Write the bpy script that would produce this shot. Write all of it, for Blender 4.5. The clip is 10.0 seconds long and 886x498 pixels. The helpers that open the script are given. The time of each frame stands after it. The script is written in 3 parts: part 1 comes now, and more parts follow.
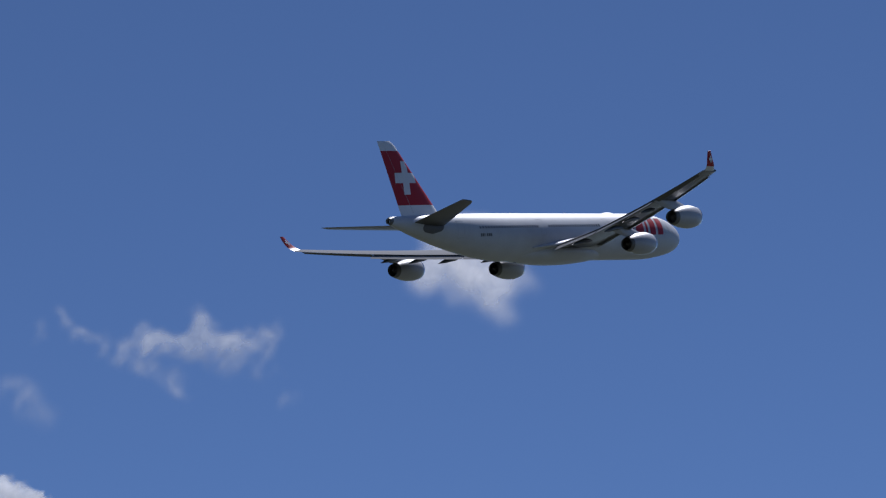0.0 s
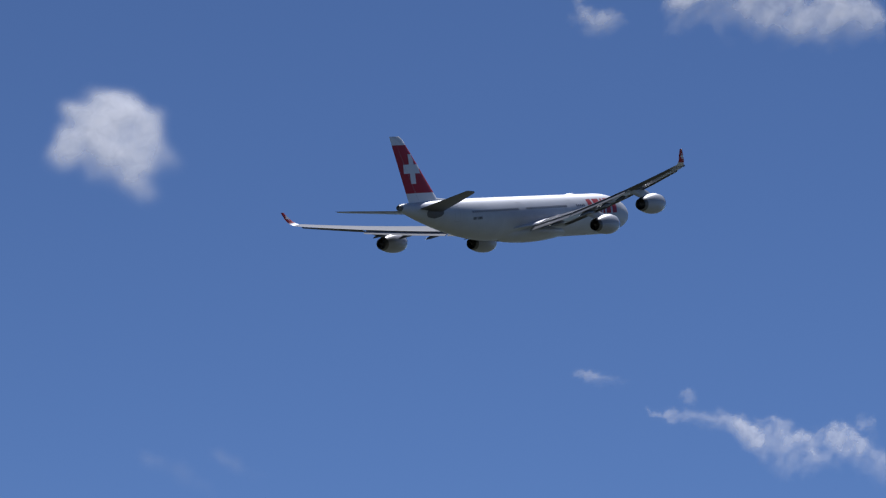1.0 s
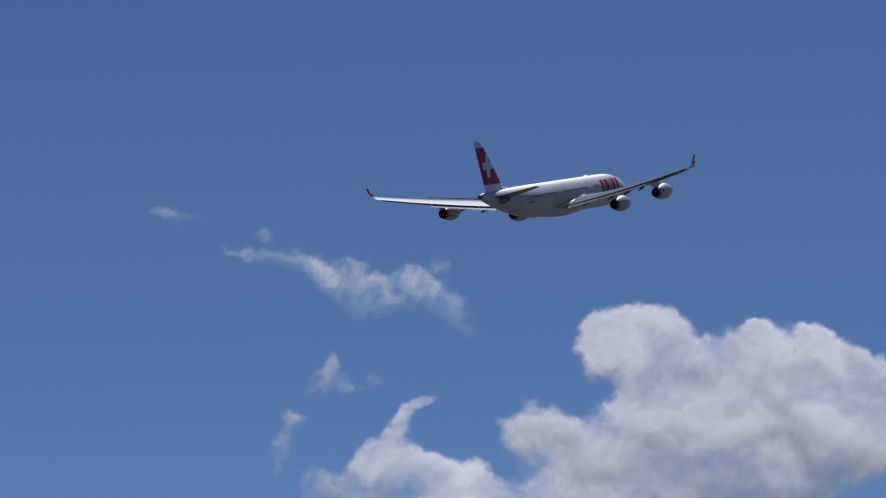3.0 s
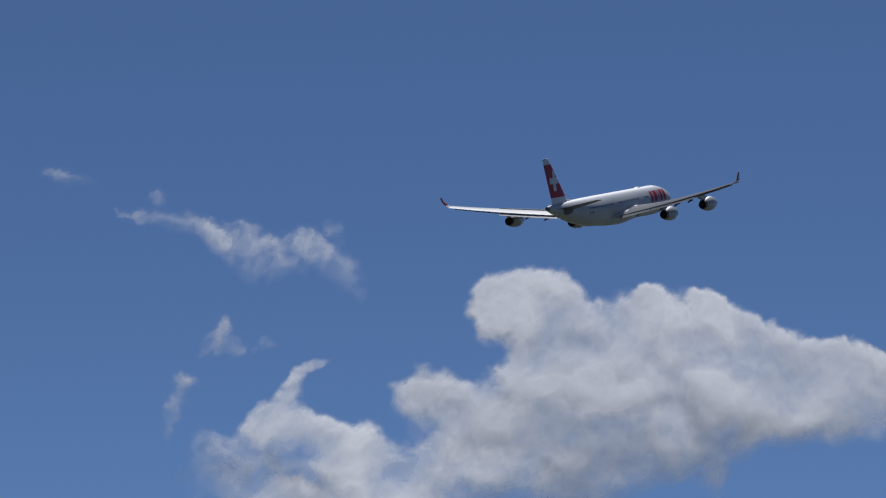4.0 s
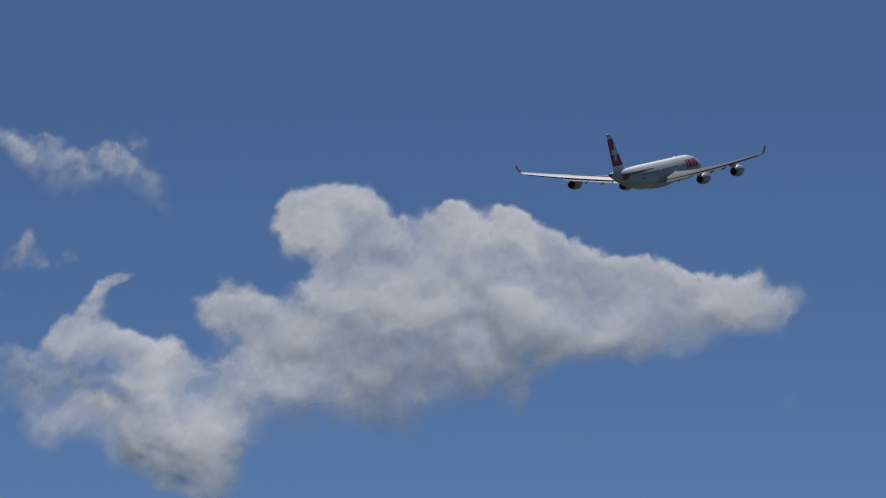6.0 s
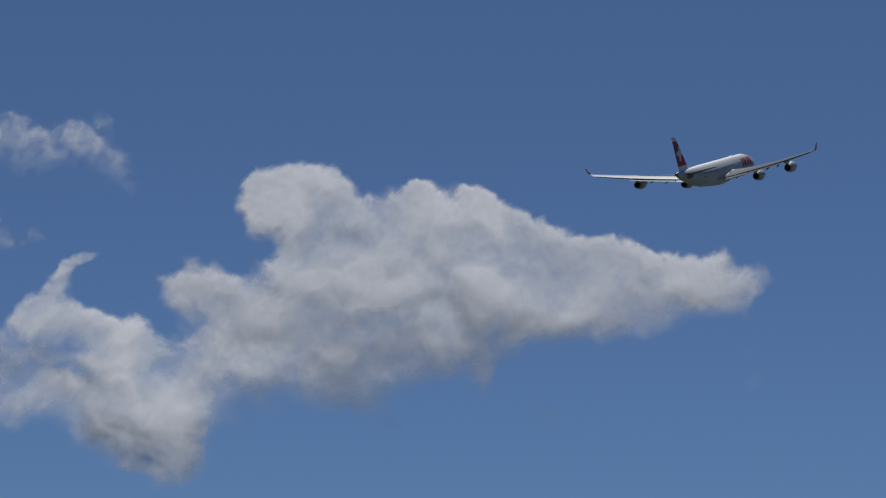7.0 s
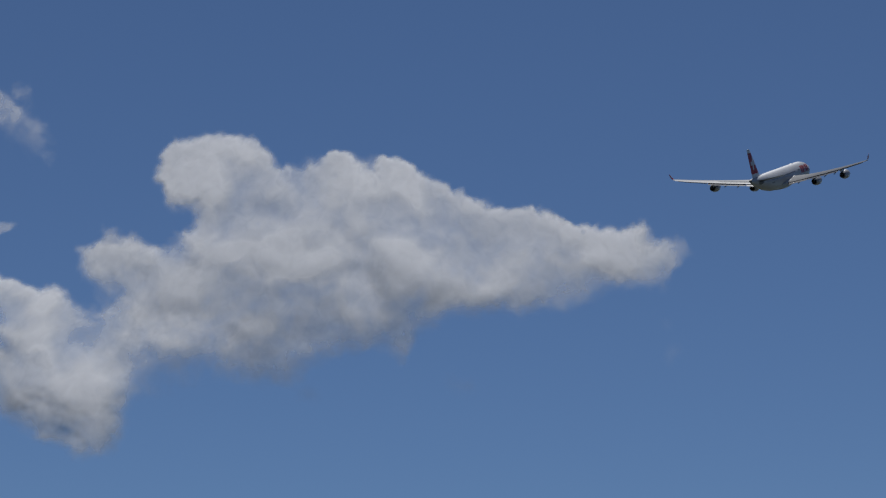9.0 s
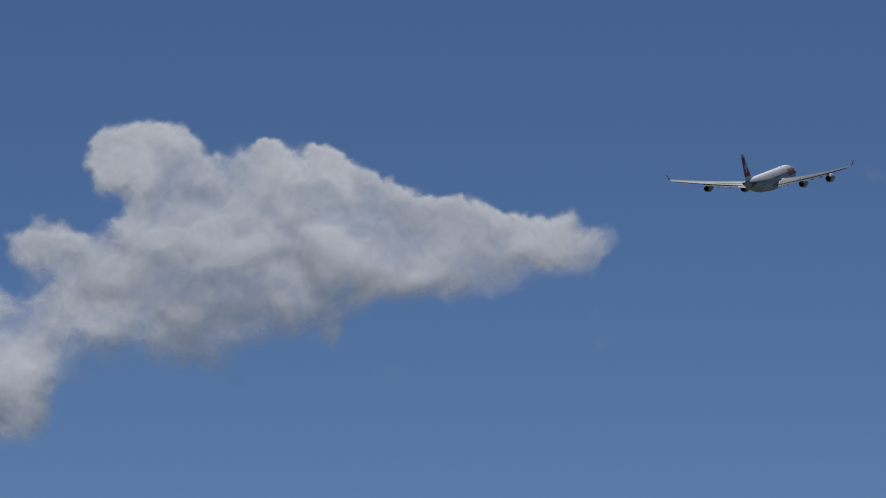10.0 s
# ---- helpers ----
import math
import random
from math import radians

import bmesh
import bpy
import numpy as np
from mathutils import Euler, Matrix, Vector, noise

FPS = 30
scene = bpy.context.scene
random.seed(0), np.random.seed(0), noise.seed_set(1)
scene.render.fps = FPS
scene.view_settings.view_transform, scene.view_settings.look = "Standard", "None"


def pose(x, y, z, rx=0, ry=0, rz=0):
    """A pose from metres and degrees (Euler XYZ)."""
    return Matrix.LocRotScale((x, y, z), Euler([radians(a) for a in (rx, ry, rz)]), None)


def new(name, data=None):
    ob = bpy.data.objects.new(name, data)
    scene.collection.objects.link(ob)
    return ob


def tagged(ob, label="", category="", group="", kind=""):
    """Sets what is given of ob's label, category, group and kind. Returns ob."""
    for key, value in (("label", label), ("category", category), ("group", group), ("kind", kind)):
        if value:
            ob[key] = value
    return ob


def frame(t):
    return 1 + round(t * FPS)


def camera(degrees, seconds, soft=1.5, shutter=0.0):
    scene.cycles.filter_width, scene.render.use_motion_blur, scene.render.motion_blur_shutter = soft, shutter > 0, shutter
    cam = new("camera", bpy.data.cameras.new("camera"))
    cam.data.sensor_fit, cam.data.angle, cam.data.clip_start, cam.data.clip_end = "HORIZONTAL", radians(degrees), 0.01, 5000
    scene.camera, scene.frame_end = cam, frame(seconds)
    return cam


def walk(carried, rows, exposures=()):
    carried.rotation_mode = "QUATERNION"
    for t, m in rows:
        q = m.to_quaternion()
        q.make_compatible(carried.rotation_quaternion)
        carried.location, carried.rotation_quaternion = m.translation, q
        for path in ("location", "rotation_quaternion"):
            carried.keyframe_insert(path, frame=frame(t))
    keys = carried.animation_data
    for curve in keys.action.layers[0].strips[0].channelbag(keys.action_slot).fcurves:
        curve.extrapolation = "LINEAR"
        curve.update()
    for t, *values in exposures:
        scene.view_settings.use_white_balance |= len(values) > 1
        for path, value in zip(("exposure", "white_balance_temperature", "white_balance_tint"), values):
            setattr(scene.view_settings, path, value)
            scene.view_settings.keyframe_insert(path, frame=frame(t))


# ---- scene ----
cam = camera(12.78, 10.0, soft=1.25)
EYE = 1.7
# seconds, heading and height of the view in degrees
PAN = (
    (0.0, -15.446, 15.573),
    (0.5, -12.861, 14.641),
    (1.0, -10.063, 13.824),
    (1.5, -7.860, 13.085),
    (2.0, -6.008, 12.400),
    (2.5, -4.684, 11.853),
    (2.7, -4.278, 11.689),
    (3.8, -2.656, 11.065),
    (4.0, -2.223, 10.959),
    (4.5, -1.138, 10.715),
    (5.0, -0.548, 10.376),
    (5.5, 0.000, 10.000),
    (5.7, 0.291, 9.885),
    (6.8, 1.101, 9.476),
    (7.0, 1.159, 9.443),
    (7.5, 1.555, 9.335),
    (8.0, 1.886, 9.247),
    (8.5, 2.010, 9.126),
    (9.0, 2.349, 9.031),
    (9.5, 2.954, 8.962),
    (10.0, 3.387, 8.855),
)
# seconds, exposure in stops
STOPS = ((0.0, 0.37, 6120, 17), (1.0, 0.38, 6130, 17), (1.5, 0.29, 6170, 17), (2.5, 0.17, 6270, 15), (4.5, -0.07, 6360, 13), (5.5, -0.17, 6420, 12), (10.0, -0.24, 6500, 12))
walk(cam, [(t, pose(0, 0, EYE, 90 + up, 0, -turn)) for t, turn, up in PAN], STOPS)

# ---- sky and sun ----
SUN_HEADING, SUN_HEIGHT = 5.0, 55.0
world = bpy.data.worlds.new("sky")
scene.world = world
world.use_nodes = True
wn = world.node_tree
wn.nodes.clear()
sky = wn.nodes.new("ShaderNodeTexSky")
sky.sky_type, sky.sun_disc = "NISHITA", False
sky.sun_elevation, sky.sun_rotation = radians(SUN_HEIGHT), radians(SUN_HEADING)
sky.altitude, sky.air_density, sky.dust_density, sky.ozone_density = 5000, 1.0, 0.0, 7.0
back = wn.nodes.new("ShaderNodeBackground")
back.inputs["Strength"].default_value = 0.052
wout = wn.nodes.new("ShaderNodeOutputWorld")
wn.links.new(sky.outputs[0], back.inputs["Color"])
wn.links.new(back.outputs[0], wout.inputs["Surface"])

sun = new("sun", bpy.data.lights.new("sun", "SUN"))
sun.data.energy, sun.data.angle, sun.data.color = 3.2, radians(0.5), (0.975, 0.992, 0.995)
sun.matrix_world = pose(0, 0, 300, 90 - SUN_HEIGHT, 0, 180 - SUN_HEADING)


# ---- materials ----
def material(name, color, rough=0.5, metal=0.0, coat=0.0, vary=0.08, scale=0.4, bump=0.0, fine=6.0, spec=0.5):
    """A surface with stains at one scale and grain at another."""
    m = bpy.data.materials.new(name)
    m.use_nodes = True
    n, l = m.node_tree.nodes, m.node_tree.links
    b = n["Principled BSDF"]
    b.inputs["Metallic"].default_value = metal
    b.inputs["Coat Weight"].default_value = coat
    b.inputs["Coat Roughness"].default_value = 0.12
    b.inputs["Specular IOR Level"].default_value = spec
    co = n.new("ShaderNodeTexCoord")
    big, small = n.new("ShaderNodeTexNoise"), n.new("ShaderNodeTexNoise")
    for tex, s in ((big, scale), (small, fine)):
        tex.inputs["Scale"].default_value, tex.inputs["Detail"].default_value = s, 4
        l.new(co.outputs["Object"], tex.inputs["Vector"])
    add = n.new("ShaderNodeMath")
    add.operation = "ADD"
    l.new(big.outputs[0], add.inputs[0]), l.new(small.outputs[0], add.inputs[1])
    ramp = n.new("ShaderNodeMapRange")
    ramp.inputs["From Min"].default_value, ramp.inputs["From Max"].default_value = 0.6, 1.4
    ramp.inputs["To Min"].default_value, ramp.inputs["To Max"].default_value = 1 - vary, 1 + vary
    l.new(add.outputs[0], ramp.inputs["Value"])
    mul = n.new("ShaderNodeVectorMath")
    mul.operation = "SCALE"
    mul.inputs[0].default_value = color
    l.new(ramp.outputs[0], mul.inputs["Scale"])
    l.new(mul.outputs[0], b.inputs["Base Color"])
    rr = n.new("ShaderNodeMapRange")
    rr.inputs["To Min"].default_value, rr.inputs["To Max"].default_value = rough * 0.8, min(1.0, rough * 1.25)
    l.new(small.outputs[0], rr.inputs["Value"])
    l.new(rr.outputs[0], b.inputs["Roughness"])
    if bump:
        bp = n.new("ShaderNodeBump")
        bp.inputs["Strength"].default_value, bp.inputs["Distance"].default_value = 1.0, bump
        l.new(add.outputs[0], bp.inputs["Height"])
        l.new(bp.outputs[0], b.inputs["Normal"])
    return m


WHITE = material("white_paint", (0.56, 0.57, 0.585), 0.46, coat=0.03, vary=0.09, bump=0.004, spec=0.35)
GREY = material("wing_grey_paint", (0.14, 0.145, 0.155), 0.46, coat=0.0, vary=0.12, bump=0.003, spec=0.1)
FLAP = material("flap_light_grey_paint", (0.26, 0.255, 0.245), 0.42, vary=0.12, bump=0.003, spec=0.3)
# grey for undersides, with the backlit shade put into the colour
UNDER_SHADE = material("wing_underside_shade", (0.046, 0.044, 0.042), 0.33, coat=0.08, vary=0.35, scale=0.25)
RED = material("red_paint", (0.42, 0.010, 0.016), 0.42, coat=0.0, vary=0.06, spec=0.25)
MARK = material("white_marking", (0.74, 0.75, 0.76), 0.4, vary=0.03)
NACELLE = material("nacelle_white_paint", (0.46, 0.465, 0.475), 0.4, coat=0.2, vary=0.08)
METAL = material("bare_metal", (0.68, 0.67, 0.65), 0.22, metal=1.0, vary=0.08)
SOOT = material("sooty_metal", (0.17, 0.162, 0.155), 0.5, metal=0.4, vary=0.3)
GLASS = material("dark_window", (0.03, 0.035, 0.045), 0.12, vary=0.1)
SEAM = material("seam_grey", (0.45, 0.46, 0.47), 0.5, vary=0.1)
DARK = material("dark_grey_panel", (0.11, 0.11, 0.115), 0.5, vary=0.15)
GRASS = material("grass_ground", (0.055, 0.06, 0.042), 0.9, vary=0.35, scale=0.02, fine=0.4, spec=0.2)


def cloud_material():
    m = bpy.data.materials.new("cloud_droplets")
    m.use_nodes = True
    n, l = m.node_tree.nodes, m.node_tree.links
    n.clear()
    out = n.new("ShaderNodeOutputMaterial")
    dens = n.new("ShaderNodeAttribute")
    dens.attribute_name = "thickness"
    co = n.new("ShaderNodeTexCoord")
    tex = n.new("ShaderNodeTexNoise")
    tex.inputs["Scale"].default_value, tex.inputs["Detail"].default_value = 0.07, 2
    tex.inputs["Distortion"].default_value = 0.6
    flat = n.new("ShaderNodeMapping")
    flat.inputs["Scale"].default_value = (1, 0, 1)
    l.new(co.outputs["Object"], flat.inputs["Vector"])
    l.new(flat.outputs[0], tex.inputs["Vector"])
    wisp = n.new("ShaderNodeMapRange")
    wisp.inputs["From Min"].default_value, wisp.inputs["From Max"].default_value = 0.3, 0.7
    wisp.inputs["To Min"].default_value, wisp.inputs["To Max"].default_value = 0.8, 1.2
    l.new(tex.outputs[0], wisp.inputs["Value"])
    # thin parts are the most ragged: opacity = 1 - (1 - density) ^ wisp
    inv = n.new("ShaderNodeMath")
    inv.operation, inv.inputs[0].default_value = "SUBTRACT", 1.0
    l.new(dens.outputs["Fac"], inv.inputs[1])
    power = n.new("ShaderNodeMath")
    power.operation = "POWER"
    l.new(inv.outputs[0], power.inputs[0]), l.new(wisp.outputs[0], power.inputs[1])
    diff, trans = n.new("ShaderNodeBsdfDiffuse"), n.new("ShaderNodeBsdfTranslucent")
    for b in (diff, trans):
        b.inputs["Color"].default_value = (0.98, 0.98, 0.98, 1)
    body, mix = n.new("ShaderNodeMixShader"), n.new("ShaderNodeMixShader")
    body.inputs[0].default_value = 0.22
    l.new(diff.outputs[0], body.inputs[1]), l.new(trans.outputs[0], body.inputs[2])
    clear = n.new("ShaderNodeBsdfTransparent")
    l.new(power.outputs[0], mix.inputs[0])
    l.new(body.outputs[0], mix.inputs[1]), l.new(clear.outputs[0], mix.inputs[2])
    l.new(mix.outputs[0], out.inputs["Surface"])
    return m


CLOUD = cloud_material()


# ---- mesh helpers ----
def part(name, bm, mat, parent, label="", smooth=True):
    """Links a bmesh as one mesh object under a thing or a part."""
    me = bpy.data.meshes.new(name)
    bmesh.ops.recalc_face_normals(bm, faces=bm.faces[:])
    bm.to_mesh(me)
    bm.free()
    for m in (mat if isinstance(mat, (list, tuple)) else (mat,)):
        me.materials.append(m)
    if smooth:
        me.polygons.foreach_set("use_smooth", [True] * len(me.polygons))
        me.set_sharp_from_angle(angle=radians(38))
    ob = new(name, me)
    if parent is not None:
        ob.parent = parent
    if label:
        ob["label"] = label
    return ob


def loft(rings, cap=True, closed=True):
    """A skin over rings of equally many points."""
    bm = bmesh.new()
    vs = [[bm.verts.new(p) for p in r] for r in rings]
    n = len(rings[0])
    for a, b in zip(vs, vs[1:]):
        for i in range(n if closed else n - 1):
            j = (i + 1) % n
            bm.faces.new((a[i], a[j], b[j], b[i]))
    if cap:
        bm.faces.new(vs[0][::-1]), bm.faces.new(vs[-1])
    return bm


def spun(profile, centre, n=28, cap=False):
    """A body of revolution about the x axis: (x, radius) pairs."""
    cx, cy, cz = centre
    return loft([[(cx + x, cy + r * math.cos(2 * math.pi * i / n), cz + r * math.sin(2 * math.pi * i / n)) for i in range(n)]
                 for x, r in profile], cap)


def curve(x, table):
    """Smooth interpolation in a table of (x, value)."""
    for (x0, a), (x1, b) in zip(table, table[1:]):
        if x <= x1:
            s = min(1, max(0, (x - x0) / (x1 - x0)))
            return a + (b - a) * s
    return table[-1][1]


# ---- ground ----
def ground():
    bm = bmesh.new()
    n, rings = 64, (0.0, 60, 250, 1000, 3000, 6000)
    vs = [[bm.verts.new((r * math.cos(2 * math.pi * i / n), r * math.sin(2 * math.pi * i / n), 0)) for i in range(n)] for r in rings[1:]]
    bm.faces.new(vs[0])
    for a, b in zip(vs, vs[1:]):
        for i in range(n):
            bm.faces.new((a[i], b[i], b[(i + 1) % n], a[(i + 1) % n]))
    tagged(part("ground", bm, GRASS, None, smooth=False), "flat green grass field around the airport", "ground", kind="structure")


ground()

# ---- airliner: x forward, y to its left, z up ----
airliner = tagged(new("airliner"), "white four-engined airliner with red tail fin, climbing away", "airplane")
R = 2.82
NOSE, TAIL = 30.7, -30.9


def hull(x):
    """Half width, half height and centre height of the fuselage at x; it sits a little nose-down on the wing."""
    w, h, c = section(x)
    return w, h, c - 0.0065 * (x + 27)


def section(x):
    if x > 22.4:
        s = min(1.0, (x - 22.4) / (NOSE - 22.4))
        w = max(0.03, math.sqrt(max(0.0, 1 - s ** 2.1)))
        return R * w, R * w * (1 - 0.06 * math.sin(math.pi * s)), -0.2 - 0.45 * s ** 2
    if x < -9:
        s = (-9 - x) / (-9 - TAIL)
        top = R - 0.2 - 0.42 * s ** 2.2
        bottom = -R - 0.2 + 4.25 * s ** 1.55
        return R * (1 - 0.86 * s ** 1.75), (top - bottom) / 2, (top + bottom) / 2
    return R, R, -0.2


def skin(x, z, side, out=0.012):
    """The point of the skin at x and height z, and the way outwards."""
    w, h, c = hull(x)
    s = max(-0.98, min(0.98, (z - c) / h))
    a = math.asin(s)
    return Vector((x, side * (w + out) * math.cos(a), c + (h + out) * math.sin(a)))


def fuselage():
    n = 56
    xs = [NOSE - (NOSE - 23) * (1 - math.cos(math.pi / 2 * i / 16)) for i in range(17)] + [23 - i * 32 / 24 for i in range(1, 25)] + \
         [-9 - (-9 - TAIL) * i / 26 for i in range(1, 27)]
    rings = []
    for x in xs:
        w, h, c = hull(x)
        rings.append([(x, w * math.cos(2 * math.pi * i / n), c + h * math.sin(2 * math.pi * i / n)) for i in range(n)])
    body = part("fuselage", loft(rings), WHITE, airliner, "white painted fuselage")
    w, h, c = hull(TAIL)
    part("exhaust_outlet", spun([(0.35, 0.40), (0.0, 0.44), (-0.35, 0.36), (-0.34, 0.24), (0.1, 0.20)], (TAIL, 0, c), 20, True), SOOT, body, "sooty exhaust of the tail cone")
    return body


body = fuselage()


def foil(chord, thick, n=10, sym=False):
    """Airfoil outline, leading edge at 0, trailing edge at -chord: (x, z) pairs round the section."""
    up, low = [], []
    for i in range(n + 1):
        s = 0.5 * (1 - math.cos(math.pi * i / n))
        t = 5 * thick * (0.2969 * math.sqrt(s) - 0.126 * s - 0.3516 * s * s + 0.2843 * s ** 3 - 0.1015 * s ** 4)
        camber = 0 if sym else 0.09 * thick * math.sin(math.pi * s)
        up.append((-s * chord, (camber + t) * chord))
        low.append((-s * chord, (camber - (1 if sym else 0.75) * t) * chord))
    return up + low[-1:0:-1]


def lead(y):
    return 4.8 - (y - 9.4) * 0.615


def trail(y):
    return -1.7 - (y - 2.8) * 0.121 if y < 9.4 else -2.5 - (y - 9.4) * 0.395


def wing_z(y):
    return -1.55 + (y - 2.8) * 0.108 + 0.0021 * (y - 2.8) ** 2


def wing_ring(y, side, aft=1.0, twist=3.0):
    chord = lead(y) - trail(y)
    tw = radians(twist - 3.5 * (y - 2.8) / 26)
    ring = []
    for x, z in foil(chord, curve(y, ((2, 0.145), (9.4, 0.12), (28.6, 0.125)))):
        x = max(x, -chord * aft)
        xx, zz = x * math.cos(tw) - z * math.sin(tw) * 0, z + (x + chord * 0.4) * math.sin(tw)
        ring.append((lead(y) + xx, side * y, wing_z(y) + zz))
    return ring


def wing(side):
    ys = [1.2, 2.8, 5, 7.2, 9.4, 11.8, 14.2, 16.6, 19.0, 21, 23, 25, 27, 28.6]
    w = part("wing", loft([wing_ring(y, side) for y in ys]), [GREY, UNDER_SHADE], airliner, "grey painted swept wing")
    # faces looking down take the grey that is painted as dark as shade
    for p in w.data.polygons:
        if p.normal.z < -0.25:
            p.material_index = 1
    # slat along the leading edge
    rings = []
    for y in ys[1:-1]:
        c = lead(y) - trail(y)
        f = [(max(x, -0.13 * c), z) for x, z in foil(c, 0.11)]
        rings.append([(lead(y) + 0.22 + x, side * y, wing_z(y) - 0.03 * c + z * 0.9 + (0.4 * c + x) * radians(2) - 0.06) for x, z in f])
    part("slat", loft(rings), METAL, w, "bare metal leading edge slat")
    # flaps and aileron behind the trailing edge
    for name, y0, y1, back, drop in (("flap", 3.0, 9.2, 1.5, 19), ("flap", 9.45, 19.6, 1.4, 19), ("aileron", 20.0, 27.6, 0.05, -20)):
        rings = []
        for i in range(7):
            y = y0 + (y1 - y0) * i / 6
            chord = lead(y) - trail(y)
            c = chord * (0.22 if name == "flap" else 0.20)
            a = radians(drop)
            base = wing_ring(y, side)
            tx, tz = base[10][0], base[10][2]
            ring = []
            for x, z in foil(c, 0.13):
                u = x + (c * 0.72 if name == "flap" else c * 0.9)
                ring.append((tx + u * math.cos(a) - back * 0.35 + z * math.sin(a), side * y, tz + u * math.sin(a) + z - (0.42 if name == "flap" else 0.06)))
            rings.append(ring)
        f = part(name, loft(rings), [FLAP if name == "flap" else GREY, UNDER_SHADE], w, "light grey lowered flap" if name == "flap" else "")
        # undersides here have their shade in the colour too
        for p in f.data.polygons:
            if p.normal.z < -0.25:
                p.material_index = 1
    # dark strips for cove shade, under the trailing edge, above the lowered flaps
    for y0, y1 in ((3.0, 9.2), (9.45, 19.6)):
        rings = []
        for i in range(5):
            y = y0 + (y1 - y0) * i / 4
            tx, tz = wing_ring(y, side)[10][0], wing_ring(y, side)[10][2]
            rings.append([(tx + 0.45, side * y, tz - 0.05), (tx + 0.12, side * y, tz - 0.03), (tx + 0.2, side * y, tz - 0.27), (tx + 0.5, side * y, tz - 0.3)])
        part("cove_shade", loft(rings), UNDER_SHADE, w, "dark strip painted as shade in the cove above the flap")
    # flap track fairings: slim pods under the trailing edge
    for y, ln in ((6.4, 4.6), (11.6, 4.4), (15.0, 4.0), (18.2, 3.6)):
        rings = []
        for i in range(11):
            s = i / 10
            r = 0.23 * math.sin(math.pi * min(0.98, max(0.02, s)) ** 0.75) ** 0.8 * (ln / 4.4)
            x = trail(y) + ln * (0.62 - s)
            z = wing_z(y) - 0.55 - 0.75 * max(0, s - 0.35) * ln / 4.4 - 0.12
            rings.append([(x, side * (y + 0.6 * r * math.cos(a)), z + 1.25 * r * math.sin(a)) for a in [2 * math.pi * k / 12 for k in range(12)]])
        part("flap_track_fairing", loft(rings), UNDER_SHADE, w)
    # winglet, leaning outwards
    rings = []
    for i in range(9):
        s = i / 8
        chord = 2.05 * (1 - s) + 0.7 * s
        lx = lead(28.6) - 0.62 - 2.3 * s - 0.2 * math.sin(math.pi * s)
        y, z = 28.6 + 0.45 * math.sin(math.pi / 2 * min(1, s * 2.2)) + 0.85 * s, wing_z(28.6) + 2.0 * s ** 1.15
        lean = min(1.0, s * 2.5) * radians(60)
        rings.append([(lx + x, side * (y - zz * math.sin(lean)), z + zz * math.cos(lean)) for x, zz in foil(chord, 0.09)])
    wl = part("winglet", loft(rings), [RED, MARK], w, "red upturned wing tip with white root and cross")
    for p in wl.data.polygons:
        if p.center.z < wing_z(28.6) + 0.42:
            p.material_index = 1
    # white cross on the inner and outer face of the winglet
    for face in (1, -1):
        for cw, ch in ((0.24, 0.8), (0.8, 0.24)):
            bm = bmesh.new()
            pts = []
            for dx, dz in ((-1, -1), (1, -1), (1, 1), (-1, 1)):
                s = 0.62 + dz * ch / 2 / 2.4
                lx = lead(28.6) - 0.62 - 2.3 * s - 0.2 * math.sin(math.pi * s) - 0.5 * (2.05 * (1 - s) + 0.7 * s)
                y, z = 29.05 + 0.85 * s, wing_z(28.6) + 2.0 * s ** 1.15
                pts.append(bm.verts.new((lx + dx * cw / 2, side * (y - face * 0.12), z + face * 0.05)))
            bm.faces.new(pts)
            part("cross_bar", bm, MARK, wl, "white cross", smooth=False)


